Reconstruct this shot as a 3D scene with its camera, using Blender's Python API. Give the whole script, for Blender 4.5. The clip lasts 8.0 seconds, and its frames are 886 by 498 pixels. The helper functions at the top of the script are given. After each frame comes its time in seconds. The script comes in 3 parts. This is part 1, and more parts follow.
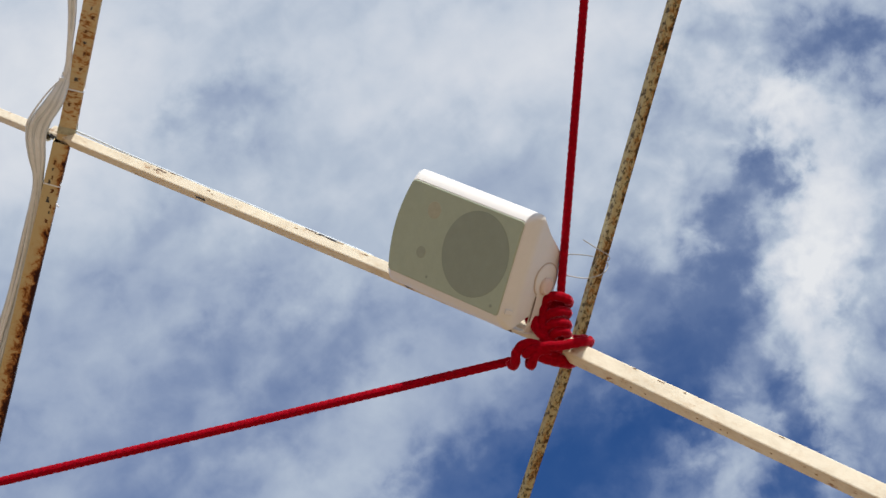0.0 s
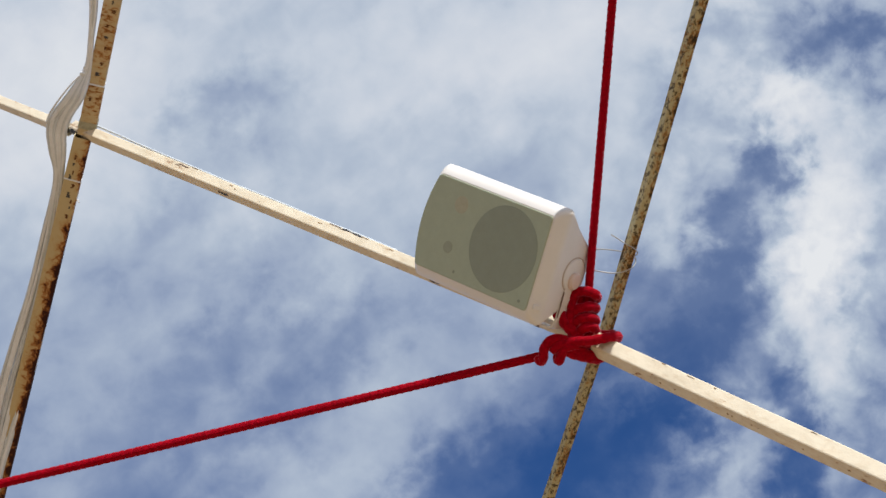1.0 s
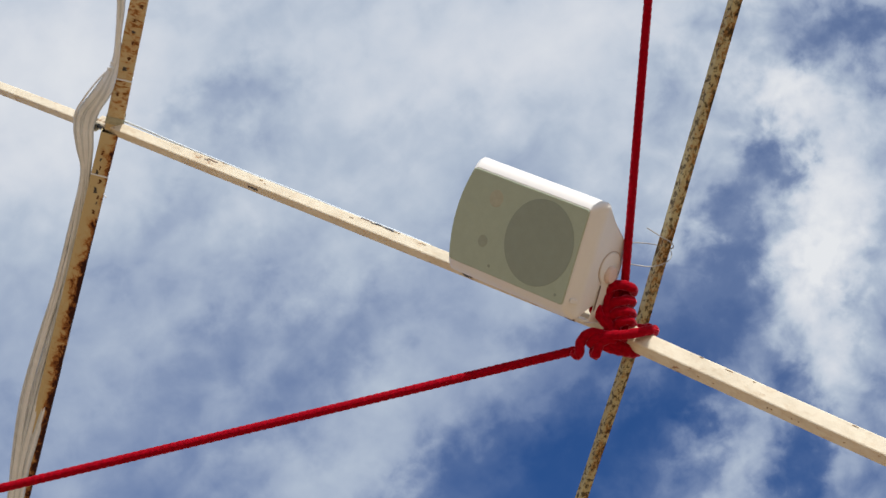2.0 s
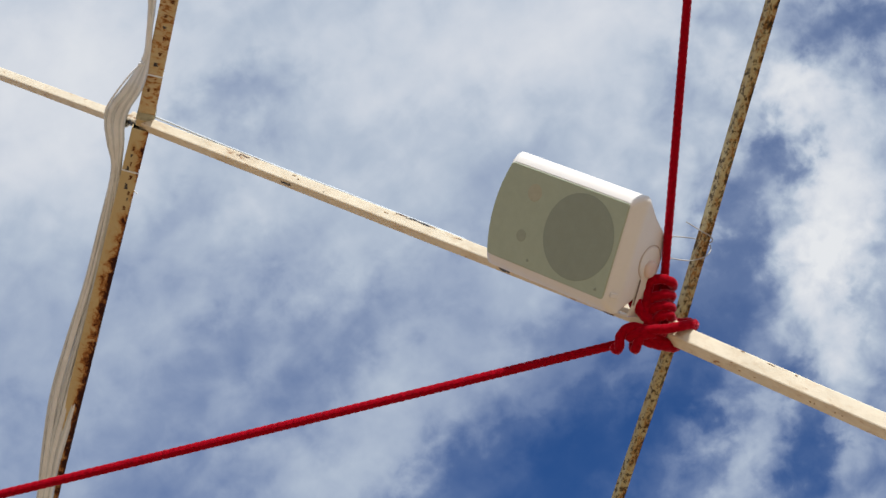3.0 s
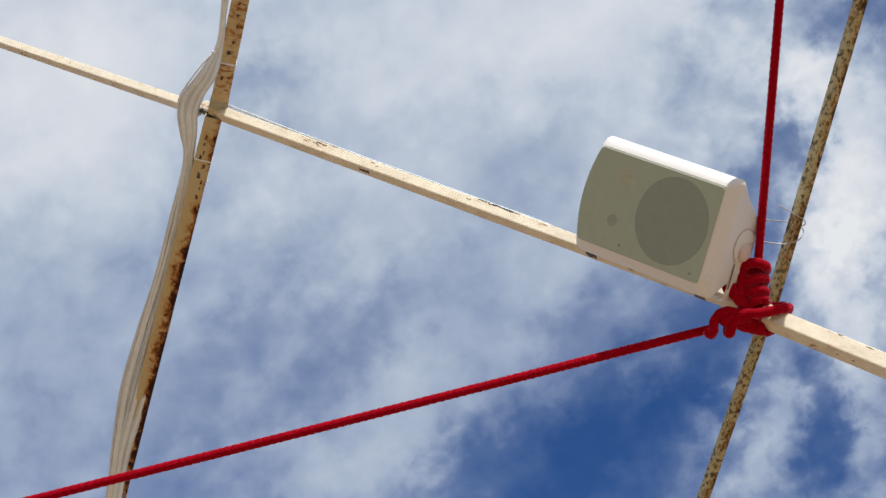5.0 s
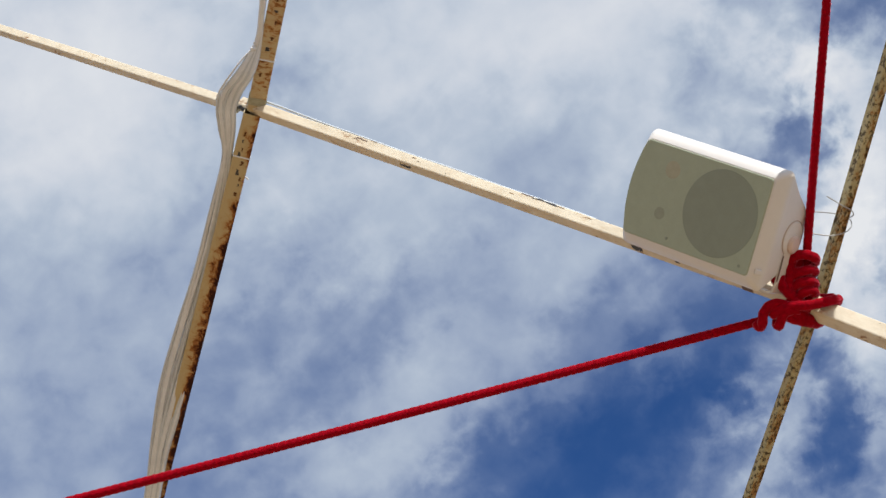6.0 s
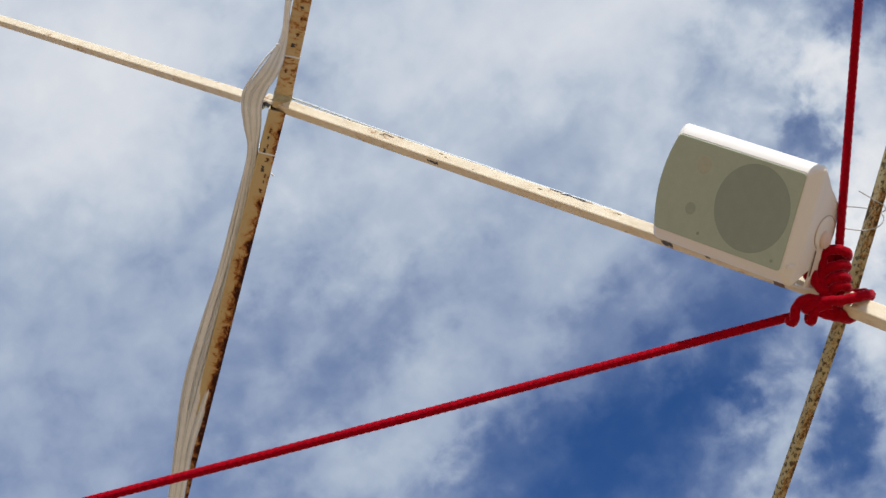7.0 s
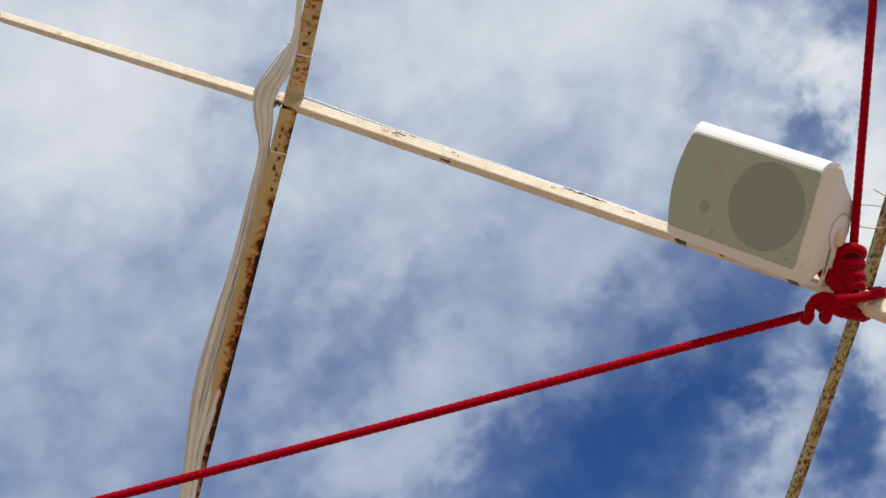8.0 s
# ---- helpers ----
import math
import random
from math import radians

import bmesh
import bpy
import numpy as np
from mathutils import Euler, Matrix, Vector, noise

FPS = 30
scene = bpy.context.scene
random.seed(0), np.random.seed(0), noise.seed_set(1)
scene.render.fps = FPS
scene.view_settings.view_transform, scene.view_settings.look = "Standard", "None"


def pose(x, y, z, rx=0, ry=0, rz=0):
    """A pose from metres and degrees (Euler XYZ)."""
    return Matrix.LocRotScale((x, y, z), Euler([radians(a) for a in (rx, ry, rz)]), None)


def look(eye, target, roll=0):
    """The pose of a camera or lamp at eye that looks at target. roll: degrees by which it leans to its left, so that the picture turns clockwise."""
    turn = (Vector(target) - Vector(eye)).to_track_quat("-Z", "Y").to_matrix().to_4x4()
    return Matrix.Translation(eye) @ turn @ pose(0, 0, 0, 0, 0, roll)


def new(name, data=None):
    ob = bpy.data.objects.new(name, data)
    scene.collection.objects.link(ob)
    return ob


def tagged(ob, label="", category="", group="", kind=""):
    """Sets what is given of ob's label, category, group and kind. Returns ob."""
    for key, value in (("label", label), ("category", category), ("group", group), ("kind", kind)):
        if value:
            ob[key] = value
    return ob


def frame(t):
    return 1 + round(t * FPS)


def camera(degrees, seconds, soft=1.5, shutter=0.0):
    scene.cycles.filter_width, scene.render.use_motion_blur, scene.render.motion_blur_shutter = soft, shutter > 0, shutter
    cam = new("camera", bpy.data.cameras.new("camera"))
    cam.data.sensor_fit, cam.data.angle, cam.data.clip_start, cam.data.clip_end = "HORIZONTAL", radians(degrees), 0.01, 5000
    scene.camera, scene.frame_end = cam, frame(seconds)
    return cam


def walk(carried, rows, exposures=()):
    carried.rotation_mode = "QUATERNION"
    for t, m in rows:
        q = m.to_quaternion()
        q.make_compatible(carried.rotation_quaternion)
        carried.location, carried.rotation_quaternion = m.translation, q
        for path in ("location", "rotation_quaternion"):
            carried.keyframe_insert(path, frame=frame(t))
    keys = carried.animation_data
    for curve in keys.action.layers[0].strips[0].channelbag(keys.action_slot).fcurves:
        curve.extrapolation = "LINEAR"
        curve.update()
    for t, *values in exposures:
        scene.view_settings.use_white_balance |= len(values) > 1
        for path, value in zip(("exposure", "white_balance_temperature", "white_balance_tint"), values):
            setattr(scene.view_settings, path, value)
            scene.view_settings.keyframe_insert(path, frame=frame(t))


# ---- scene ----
# ---- camera ----
cam = camera(26, 8.0, soft=1.5)
walk(cam, [
    (0.0, pose(0.0000, 0.0000, 1.6000, 134.280, -5.746, -5.576)),
    (0.5, pose(-0.0165, 0.0070, 1.6028, 134.210, -5.764, -5.580)),
    (1.0, pose(-0.0407, 0.0173, 1.6055, 134.162, -5.784, -5.501)),
    (1.5, pose(-0.0660, 0.0270, 1.6074, 134.094, -5.753, -5.394)),
    (3.0, pose(-0.1477, 0.0475, 1.6065, 133.877, -5.688, -5.034)),
    (3.5, pose(-0.1754, 0.0563, 1.6074, 133.806, -5.708, -4.869)),
    (4.0, pose(-0.2123, 0.0641, 1.6029, 133.718, -5.694, -4.789)),
    (4.5, pose(-0.2427, 0.0712, 1.6033, 133.614, -5.675, -4.651)),
    (6.0, pose(-0.3326, 0.0894, 1.5985, 133.379, -5.514, -3.809)),
    (6.5, pose(-0.3507, 0.0954, 1.6002, 133.309, -5.563, -3.652)),
    (7.0, pose(-0.3680, 0.1017, 1.5975, 133.313, -5.612, -3.537)),
    (7.5, pose(-0.3795, 0.1042, 1.5965, 133.295, -5.612, -3.471)),
    (8.0, pose(-0.3855, 0.1048, 1.5965, 133.271, -5.644, -3.432)),
])

# ---- world and sun ----
SUN = Vector((0.130, -0.670, 0.731)).normalized()
SKY_RIGHT = Vector((0.9915, -0.0845, 0.0995))
SKY_UP = Vector((-0.1303, -0.6836, 0.7181))
SKY_OUT = Vector((-0.0073, 0.7249, 0.6888))


class Nodes:
    """Shortcuts to wire a node tree."""

    def __init__(self, tree):
        self.tree = tree
        tree.nodes.clear()

    def make(self, kind, **inputs):
        node = self.tree.nodes.new(kind)
        for key, value in inputs.items():
            self.feed(node.inputs[key.replace("_", " ")], value)
        return node

    def feed(self, socket, value):
        if isinstance(value, bpy.types.NodeSocket):
            self.tree.links.new(value, socket)
        else:
            socket.default_value = value

    def calc(self, operation, *values, clamp=False):
        node = self.tree.nodes.new("ShaderNodeMath")
        node.operation, node.use_clamp = operation, clamp
        for socket, value in zip(node.inputs, values):
            self.feed(socket, value)
        return node.outputs[0]

    def vec(self, operation, *values):
        node = self.tree.nodes.new("ShaderNodeVectorMath")
        node.operation = operation
        for socket, value in zip(node.inputs, values):
            self.feed(socket, value)
        return node.outputs["Value"] if operation in ("DOT_PRODUCT", "LENGTH") else node.outputs[0]

    def noise(self, vector, scale, detail=4.0, rough=0.55, distortion=0.0, color=False):
        node = self.tree.nodes.new("ShaderNodeTexNoise")
        for key, value in (("Vector", vector), ("Scale", scale), ("Detail", detail), ("Roughness", rough), ("Distortion", distortion)):
            self.feed(node.inputs[key], value)
        return node.outputs["Color" if color else "Fac"]

    def ramp(self, value, stops):
        node = self.tree.nodes.new("ShaderNodeValToRGB")
        self.feed(node.inputs[0], value)
        ends = node.color_ramp.elements
        while len(ends) < len(stops):
            ends.new(0.5)
        for end, (place, shade) in zip(ends, stops):
            end.position = place
            end.color = (*shade, 1) if not isinstance(shade, (int, float)) else (shade, shade, shade, 1)
        return node.outputs[0]

    def mix(self, fac, a, b, blend="MIX"):
        node = self.tree.nodes.new("ShaderNodeMix")
        node.data_type, node.blend_type = "RGBA", blend
        for key, value in ((0, fac), (6, a), (7, b)):
            if isinstance(value, tuple) and len(value) == 3:
                value = (*value, 1)
            self.feed(node.inputs[key], value)
        return node.outputs[2]


def build_world():
    world = bpy.data.worlds.new("sky")
    scene.world = world
    world.use_nodes = True
    n = Nodes(world.node_tree)
    way = n.make("ShaderNodeTexCoord").outputs["Generated"]
    sky = n.tree.nodes.new("ShaderNodeTexSky")
    sky.sky_type, sky.sun_disc = "NISHITA", False
    sky.sun_elevation = math.asin(SUN.z)
    sky.sun_rotation = math.atan2(SUN.x, SUN.y)
    sky.air_density, sky.dust_density, sky.ozone_density = 1.0, 0.2, 3.0
    # place on the sky: degrees to the right and up of its middle
    out = n.calc("MAXIMUM", n.vec("DOT_PRODUCT", way, tuple(SKY_OUT)), 0.05)
    east = n.calc("MULTIPLY", n.calc("DIVIDE", n.vec("DOT_PRODUCT", way, tuple(SKY_RIGHT)), out), 57.3)
    north = n.calc("MULTIPLY", n.calc("DIVIDE", n.vec("DOT_PRODUCT", way, tuple(SKY_UP)), out), 57.3)
    flat = n.make("ShaderNodeCombineXYZ", X=east, Y=north).outputs[0]
    lean = n.tree.nodes.new("ShaderNodeVectorRotate")
    n.feed(lean.inputs["Vector"], flat)
    n.feed(lean.inputs["Angle"], radians(-38))
    streak = n.vec("MULTIPLY", lean.outputs[0], (0.55, 1.0, 1.0))
    warp_a = n.tree.nodes.new("ShaderNodeSeparateColor")
    n.feed(warp_a.inputs[0], n.noise(streak, 0.32, 4.0, 0.55, 0.0, color=True))
    warp_b = n.tree.nodes.new("ShaderNodeSeparateColor")
    n.feed(warp_b.inputs[0], n.noise(flat, 1.1, 5.0, 0.54, 0.2, color=True))

    def warped(axis, k):
        a = n.calc("MULTIPLY_ADD", n.calc("SUBTRACT", warp_a.outputs[k], 0.5), 3.2, axis)
        return n.calc("MULTIPLY_ADD", n.calc("SUBTRACT", warp_b.outputs[k], 0.5), 2.4, a)
    east, north = warped(east, 0), warped(north, 1)

    def cloud(x, y, wide, high, lean=0.0):
        """A soft bank of cloud, in degrees, 0 to 1."""
        ca, sa = math.cos(radians(lean)), math.sin(radians(lean))
        dx, dy = n.calc("SUBTRACT", east, x), n.calc("SUBTRACT", north, y)
        p = n.calc("DIVIDE", n.calc("ADD", n.calc("MULTIPLY", dx, ca), n.calc("MULTIPLY", dy, sa)), wide)
        q = n.calc("DIVIDE", n.calc("SUBTRACT", n.calc("MULTIPLY", dy, ca), n.calc("MULTIPLY", dx, sa)), high)
        r = n.calc("ADD", n.calc("MULTIPLY", p, p), n.calc("MULTIPLY", q, q))
        return n.calc("POWER", 2.718, n.calc("MULTIPLY", r, -1.0))

    # the broken cloud to the east is crisper than the high veil
    crisp = n.make("ShaderNodeMapRange", Value=east, From_Min=5.0, From_Max=9.0, To_Min=0.19, To_Max=0.42).outputs[0]
    cover = n.calc("MULTIPLY_ADD", n.calc("SUBTRACT", n.noise(streak, 0.26, 4.0, 0.48, 0.3), 0.5), 0.50, n.calc("MULTIPLY_ADD", n.calc("MINIMUM", n.calc("MAXIMUM", north, -8.0), 8.0), 0.010, 0.535))
    cover = n.calc("MULTIPLY_ADD", n.calc("SUBTRACT", n.noise(flat, 0.8, 5.5, 0.53, 0.3), 0.5), crisp, cover)
    for bank in VEIL + THIN_VEIL + BLUE_GAPS + HEAPED_CLOUD:
        cover = n.calc("MULTIPLY_ADD", cloud(*bank[:5]), bank[5], cover)
    gain = n.make("ShaderNodeMapRange", Value=east, From_Min=5.0, From_Max=9.0, To_Min=1.0, To_Max=1.2).outputs[0]
    cover = n.calc("MULTIPLY_ADD", n.calc("SUBTRACT", cover, 0.52), gain, 0.52)
    # thin haze over the blue gaps, less towards the south
    haze = n.calc("MULTIPLY", n.make("ShaderNodeMapRange", Value=east, From_Min=5.5, From_Max=7.5, To_Min=0.0, To_Max=1.0).outputs[0],
                  n.make("ShaderNodeMapRange", Value=north, From_Min=-5.0, From_Max=-1.5, To_Min=0.0, To_Max=0.29).outputs[0])
    cover = n.calc("MINIMUM", n.calc("SMOOTH_MAX", cover, haze, 0.12), 1.0)
    clear = n.mix(1.0, sky.outputs[0], SKY_TINT, "MULTIPLY")
    veil = n.ramp(cover, [(0.0, 0.0), (0.25, 0.22), (0.50, 0.80), (0.70, 1.0)])
    white = n.ramp(cover, [(0.0, (0.26, 0.36, 0.58)), (0.40, (0.315, 0.392, 0.555)), (0.62, (0.475, 0.55, 0.66)), (0.80, (0.64, 0.68, 0.75)), (1.0, (0.78, 0.80, 0.83))])
    shade = n.mix(veil, clear, white)
    back = n.make("ShaderNodeBackground", Color=shade, Strength=1.0)
    n.feed(n.make("ShaderNodeOutputWorld").inputs["Surface"], back.outputs[0])


# cloud (+) and clear sky (-): degrees right, degrees up, width, height, lean, weight
VEIL = [
    (-11.5, 5.2, 4.6, 3.6, 0, 0.26), (2, 6.2, 6, 2.6, 0, 0.2), (-9.5, 0.6, 4.5, 2.4, 10, 0.08), (-1.4, -5.6, 3.2, 1.3, 38, 0.1),
    (6.2, -3.4, 0.9, 0.8, 0, 0.14), (-2.8, -0.5, 1.6, 0.9, 30, 0.07), (-1.4, -3.6, 1.8, 0.8, 40, 0.1), (-1.6, 0.6, 3, 1.3, 25, 0.06),
    (0.6, 2.4, 1.2, 0.8, 20, 0.05), (-1.4, 1.9, 4.5, 1.4, 0, 0.06), (-5.1, -6.6, 3.2, 1.2, 0, 0.16), (-5, 1.2, 1.8, 1.2, 0, 0.07),
]
THIN_VEIL = [
    (-6.1, 4.3, 1.6, 1, 10, -0.2), (-8, -6, 4, 1.6, 0, -0.1), (3.6, -6.8, 3.4, 2.2, 24, -0.42), (1.1, 2.4, 1.3, 0.7, 20, -0.07),
    (1.1, -0.7, 2, 1.2, 30, -0.08), (-5.6, -2.7, 3, 1.3, 20, -0.08), (-7.6, 1.2, 1.4, 0.7, 40, -0.1), (-4.5, -2, 3.8, 2, 0, -0.08), (1.2, -5.8, 1.4, 1.6, 0, -0.05), (3.8, -2.3, 1.2, 0.9, 0, -0.1), (-0.2, -6.5, 1, 0.9, 0, -0.1), (2.6, -2.6, 1, 0.9, 0, -0.08),
]
BLUE_GAPS = [
    (6, -4.2, 2.4, 1.6, 40, -0.3), (8.4, -2.2, 1.4, 2.4, -12, -0.168), (8.8, 1.4, 1.1, 2.8, -8, -0.21), (11.8, 7, 2.2, 1.2, 0, -0.126),
    (10.3, 3, 0.9, 0.9, 0, -0.252), (7.9, 4.9, 1, 2.2, -10, -0.112), (11, -5.5, 0.7, 2.4, 10, -0.22), (8.9, -2.5, 0.8, 1, 0, -0.042),
    (7.2, -4.5, 1.2, 0.7, 20, -0.18), (6.1, -0.7, 1.1, 1.6, 10, -0.14), (11.6, 5.4, 1.2, 0.7, 10, -0.098), (12.6, 6.6, 1.6, 1.2, 0, -0.2), (9.4, 6.8, 1.4, 0.9, 0, -0.1),
    (12.8, -1.6, 1.4, 1.4, 0, -0.13)
]
HEAPED_CLOUD = [
    (10.4, 4.7, 1, 0.8, 0, 0.26), (11.5, 0.2, 1.1, 1.4, 0, 0.36), (12.2, 1.8, 1.4, 2.2, 0, 0.2), (11.9, -2.2, 1, 1.8, 0, 0.2),
    (8.9, -6.6, 1, 1.6, 10, 0.15), (12.4, -4.6, 0.8, 2.2, 0, 0.06), (5, 2.6, 1.5, 2, 10, 0.08), (7.6, 1.6, 1, 2.2, -8, 0.15),
    (9.6, 3.9, 0.9, 0.8, 0, 0.1), (11.8, 3, 0.9, 1, 0, 0.08), (8.2, 1.4, 1.2, 1.5, 0, 0.06), (9, 2.9, 0.9, 0.9, 0, 0.1),
    (8.6, -2.3, 0.9, 1.2, 0, 0.07),
]
SKY_TINT = (0.029, 0.056, 0.094)
build_world()

sun_data = bpy.data.lights.new("sun", "SUN")
sun_data.energy, sun_data.angle, sun_data.color = 4.7, radians(0.53), (1.0, 0.965, 0.91)
sun = new("sun", sun_data)
sun.matrix_world = look(SUN * 50, (0, 0, 0))
scene.view_settings.exposure = 0.0


# ---- materials ----
def material(name):
    mat = bpy.data.materials.new(name)
    mat.use_nodes = True
    n = Nodes(mat.node_tree)
    shader = n.make("ShaderNodeBsdfPrincipled")
    n.feed(n.make("ShaderNodeOutputMaterial").inputs["Surface"], shader.outputs[0])
    return mat, n, shader


def bump(n, shader, height, strength, distance):
    node = n.make("ShaderNodeBump", Height=height, Strength=strength, Distance=distance)
    n.feed(shader.inputs["Normal"], node.outputs[0])


def rusty_paint(name, paint, rust_from, rust_to, stretch=(1, 1, 1), dark=(0.030, 0.009, 0.004), mid=(0.24, 0.085, 0.02), size=1.0, chips=0.72, edge=0.0, patchy=0.40, streaks=0.0, halo_by=0.6, halo_tint=(0.44, 0.24, 0.07), clean=0.0):
    """Old cream paint on steel tube, broken by rust stains; the object's x axis runs along the tube, edge draws the rust to one side, clean keeps the first stretch free of it."""
    mat, n, shader = material(name)
    at = n.make("ShaderNodeTexCoord").outputs["Object"]
    place = n.vec("MULTIPLY", at, stretch)
    shift = n.make("ShaderNodeObjectInfo").outputs["Random"]
    place = n.vec("ADD", place, n.make("ShaderNodeCombineXYZ", X=n.calc("MULTIPLY", shift, 7.0)).outputs[0])
    large = n.noise(place, 7.0 * size, 3.0, 0.6)
    patch = n.noise(place, 60.0 * size, 7.0, 0.68, 0.6)
    grain = n.noise(place, 300.0, 4.0, 0.6)
    amount = n.calc("ADD", n.calc("MULTIPLY", patch, 0.70), n.calc("MULTIPLY_ADD", large, patchy, (0.40 - patchy) * 0.5))
    amount = n.calc("MULTIPLY_ADD", grain, 0.12, amount)
    side = n.make("ShaderNodeSeparateXYZ", Vector=at).outputs["Y"]
    amount = n.calc("MULTIPLY_ADD", side, edge, amount)
    if clean:
        along = n.make("ShaderNodeSeparateXYZ", Vector=at).outputs["X"]
        amount = n.calc("SUBTRACT", amount, n.make("ShaderNodeMapRange", Value=along, From_Min=clean, From_Max=clean + 0.06, To_Min=0.10, To_Max=0.0).outputs[0])
    stain = n.ramp(amount, [(rust_from - 0.03, 0.0), (rust_from + 0.01, 0.7), (rust_to, 1.0)])
    halo = n.ramp(amount, [(rust_from - 0.14, 0.0), (rust_from, 1.0)])
    core = n.ramp(amount, [(rust_from + 0.02, 0.0), (rust_to + 0.03, 1.0)])
    tone = n.mix(n.noise(place, 26.0, 4.0, 0.6), tuple(c * 0.80 for c in paint), paint)
    tone = n.mix(n.calc("MULTIPLY", halo, halo_by), tone, halo_tint)
    if streaks:
        run = n.noise(place, 42.0, 7.0, 0.70, 0.2)
        tone = n.mix(n.calc("MULTIPLY", n.ramp(run, [(0.46, 0.0), (0.72, 1.0)]), streaks), tone, (0.33, 0.245, 0.13))
    grime = n.ramp(n.noise(place, 140.0, 5.0, 0.7), [(chips - 0.05, 0.0), (chips, 1.0)])
    rust = n.mix(core, mid, dark)
    tone = n.mix(stain, tone, rust)
    tone = n.mix(n.calc("MULTIPLY", grime, 0.9), tone, (0.050, 0.034, 0.014))
    n.feed(shader.inputs["Base Color"], tone)
    n.feed(shader.inputs["Roughness"], n.calc("MULTIPLY_ADD", stain, 0.25, 0.62))
    shader.inputs["Specular IOR Level"].default_value = 0.25
    bump(n, shader, n.calc("ADD", n.calc("MULTIPLY", stain, -0.6), n.calc("MULTIPLY", grain, 0.3)), 0.5, 0.0012)
    return mat


def plain(name, shade, rough, vary=0.08, scale=40.0, relief=0.0, metal=0.0, gloss=0.5):
    mat, n, shader = material(name)
    place = n.make("ShaderNodeTexCoord").outputs["Object"]
    a = n.noise(place, scale, 5.0, 0.6)
    b = n.noise(place, scale * 7, 3.0, 0.6)
    k = n.calc("ADD", n.calc("MULTIPLY", a, 0.7), n.calc("MULTIPLY", b, 0.3))
    n.feed(shader.inputs["Base Color"], n.mix(n.ramp(k, [(0.3, 0.0), (0.7, 1.0)]), tuple(c * (1 - vary) for c in shade), tuple(min(1, c * (1 + vary)) for c in shade)))
    n.feed(shader.inputs["Roughness"], n.calc("MULTIPLY_ADD", b, 0.12, rough - 0.06))
    shader.inputs["Metallic"].default_value = metal
    shader.inputs["Specular IOR Level"].default_value = gloss
    if relief:
        bump(n, shader, b, 0.4, relief)
    return mat


RUST_HEAVY = rusty_paint("rusty_cream_paint", (0.58, 0.48, 0.29), 0.662, 0.735, halo_by=0.45, halo_tint=(0.46, 0.25, 0.07), stretch=(1.4, 0.8, 0.8), mid=(0.34, 0.125, 0.025), size=1.3, patchy=0.46)
RUST_EDGE = rusty_paint("edge_rusted_cream_paint", (0.57, 0.47, 0.27), 0.640, 0.715, stretch=(0.9, 1, 1), edge=9.5, clean=0.16, patchy=0.58, dark=(0.034, 0.008, 0.004), mid=(0.30, 0.10, 0.02), size=0.8)
RUST_SPOTS = rusty_paint("mottled_cream_paint", (0.51, 0.455, 0.26), 0.632, 0.71, stretch=(0.8, 1, 1), dark=(0.025, 0.020, 0.008), mid=(0.30, 0.13, 0.03), size=1.4, chips=0.568, halo_by=0.45, halo_tint=(0.36, 0.26, 0.10), edge=6.0, patchy=0.48)
CREAM = rusty_paint("cream_paint", (0.79, 0.715, 0.565), 0.735, 0.82, stretch=(0.5, 1, 1), chips=0.73, streaks=0.32, halo_by=0.25)
WHITE = plain("off_white_plastic", (0.72, 0.705, 0.685), 0.42, 0.03, 20)
CABLE = plain("white_cable_sheath", (0.72, 0.77, 0.83), 0.45, 0.12, 14)
CABLE_GREY = plain("grey_white_cable_sheath", (0.56, 0.62, 0.68), 0.5, 0.12, 14)
WIRE = plain("galvanised_wire", (0.36, 0.36, 0.35), 0.5, 0.2, 60, metal=0.35)
BRACKET = plain("white_bracket_paint", (0.70, 0.67, 0.62), 0.4, 0.05)
GRILLE = plain("grey_green_mesh", (0.355, 0.408, 0.308), 0.6, 0.06, 45)
SEAM = plain("dark_seam", (0.16, 0.11, 0.09), 0.8)
GROOVE = plain("worn_plastic_groove", (0.48, 0.39, 0.34), 0.8)
KNOB = plain("pinkish_plastic", (0.66, 0.52, 0.46), 0.45, 0.04)
BADGE = plain("badge_print", (0.378, 0.375, 0.275), 0.6, 0.1, 90)
SPOT = plain("brown_rust", (0.34, 0.22, 0.11), 0.85, 0.4, 200)
RUST = plain("dark_rust", (0.12, 0.045, 0.012), 0.9, 0.45, 160, 0.001)
COLLAR = plain("grey_green_weld", (0.36, 0.35, 0.25), 0.7, 0.3, 120, 0.001)
# black for tape, paint chips and the shade painted under the purlin's end
TAPE_CHIP_SHADE = plain("black_tape_chip_shade", (0.05, 0.05, 0.055), 0.6, 0.2, 90)
TWEETER = plain("faint_grey_dome", (0.285, 0.318, 0.242), 0.6, 0.08, 90)
CONE = plain("grey_cone", (0.248, 0.285, 0.224), 0.6, 0.06, 45)
SAND = plain("packed_earth", (0.288, 0.203, 0.124), 0.95, 0.25, 1.2, 0.01)
ROPE = plain("red_braided_rope", (0.31, 0.0008, 0.009), 0.70, 0.42, 170, 0.0040, gloss=0.06)
fuzz = ROPE.node_tree.nodes["Principled BSDF"]
fuzz.inputs["Specular Tint"].default_value = (1.0, 0.40, 0.55, 1)
fuzz.inputs["Sheen Weight"].default_value = 1.0
fuzz.inputs["Sheen Roughness"].default_value = 0.25
fuzz.inputs["Sheen Tint"].default_value = (1.0, 0.28, 0.40, 1)


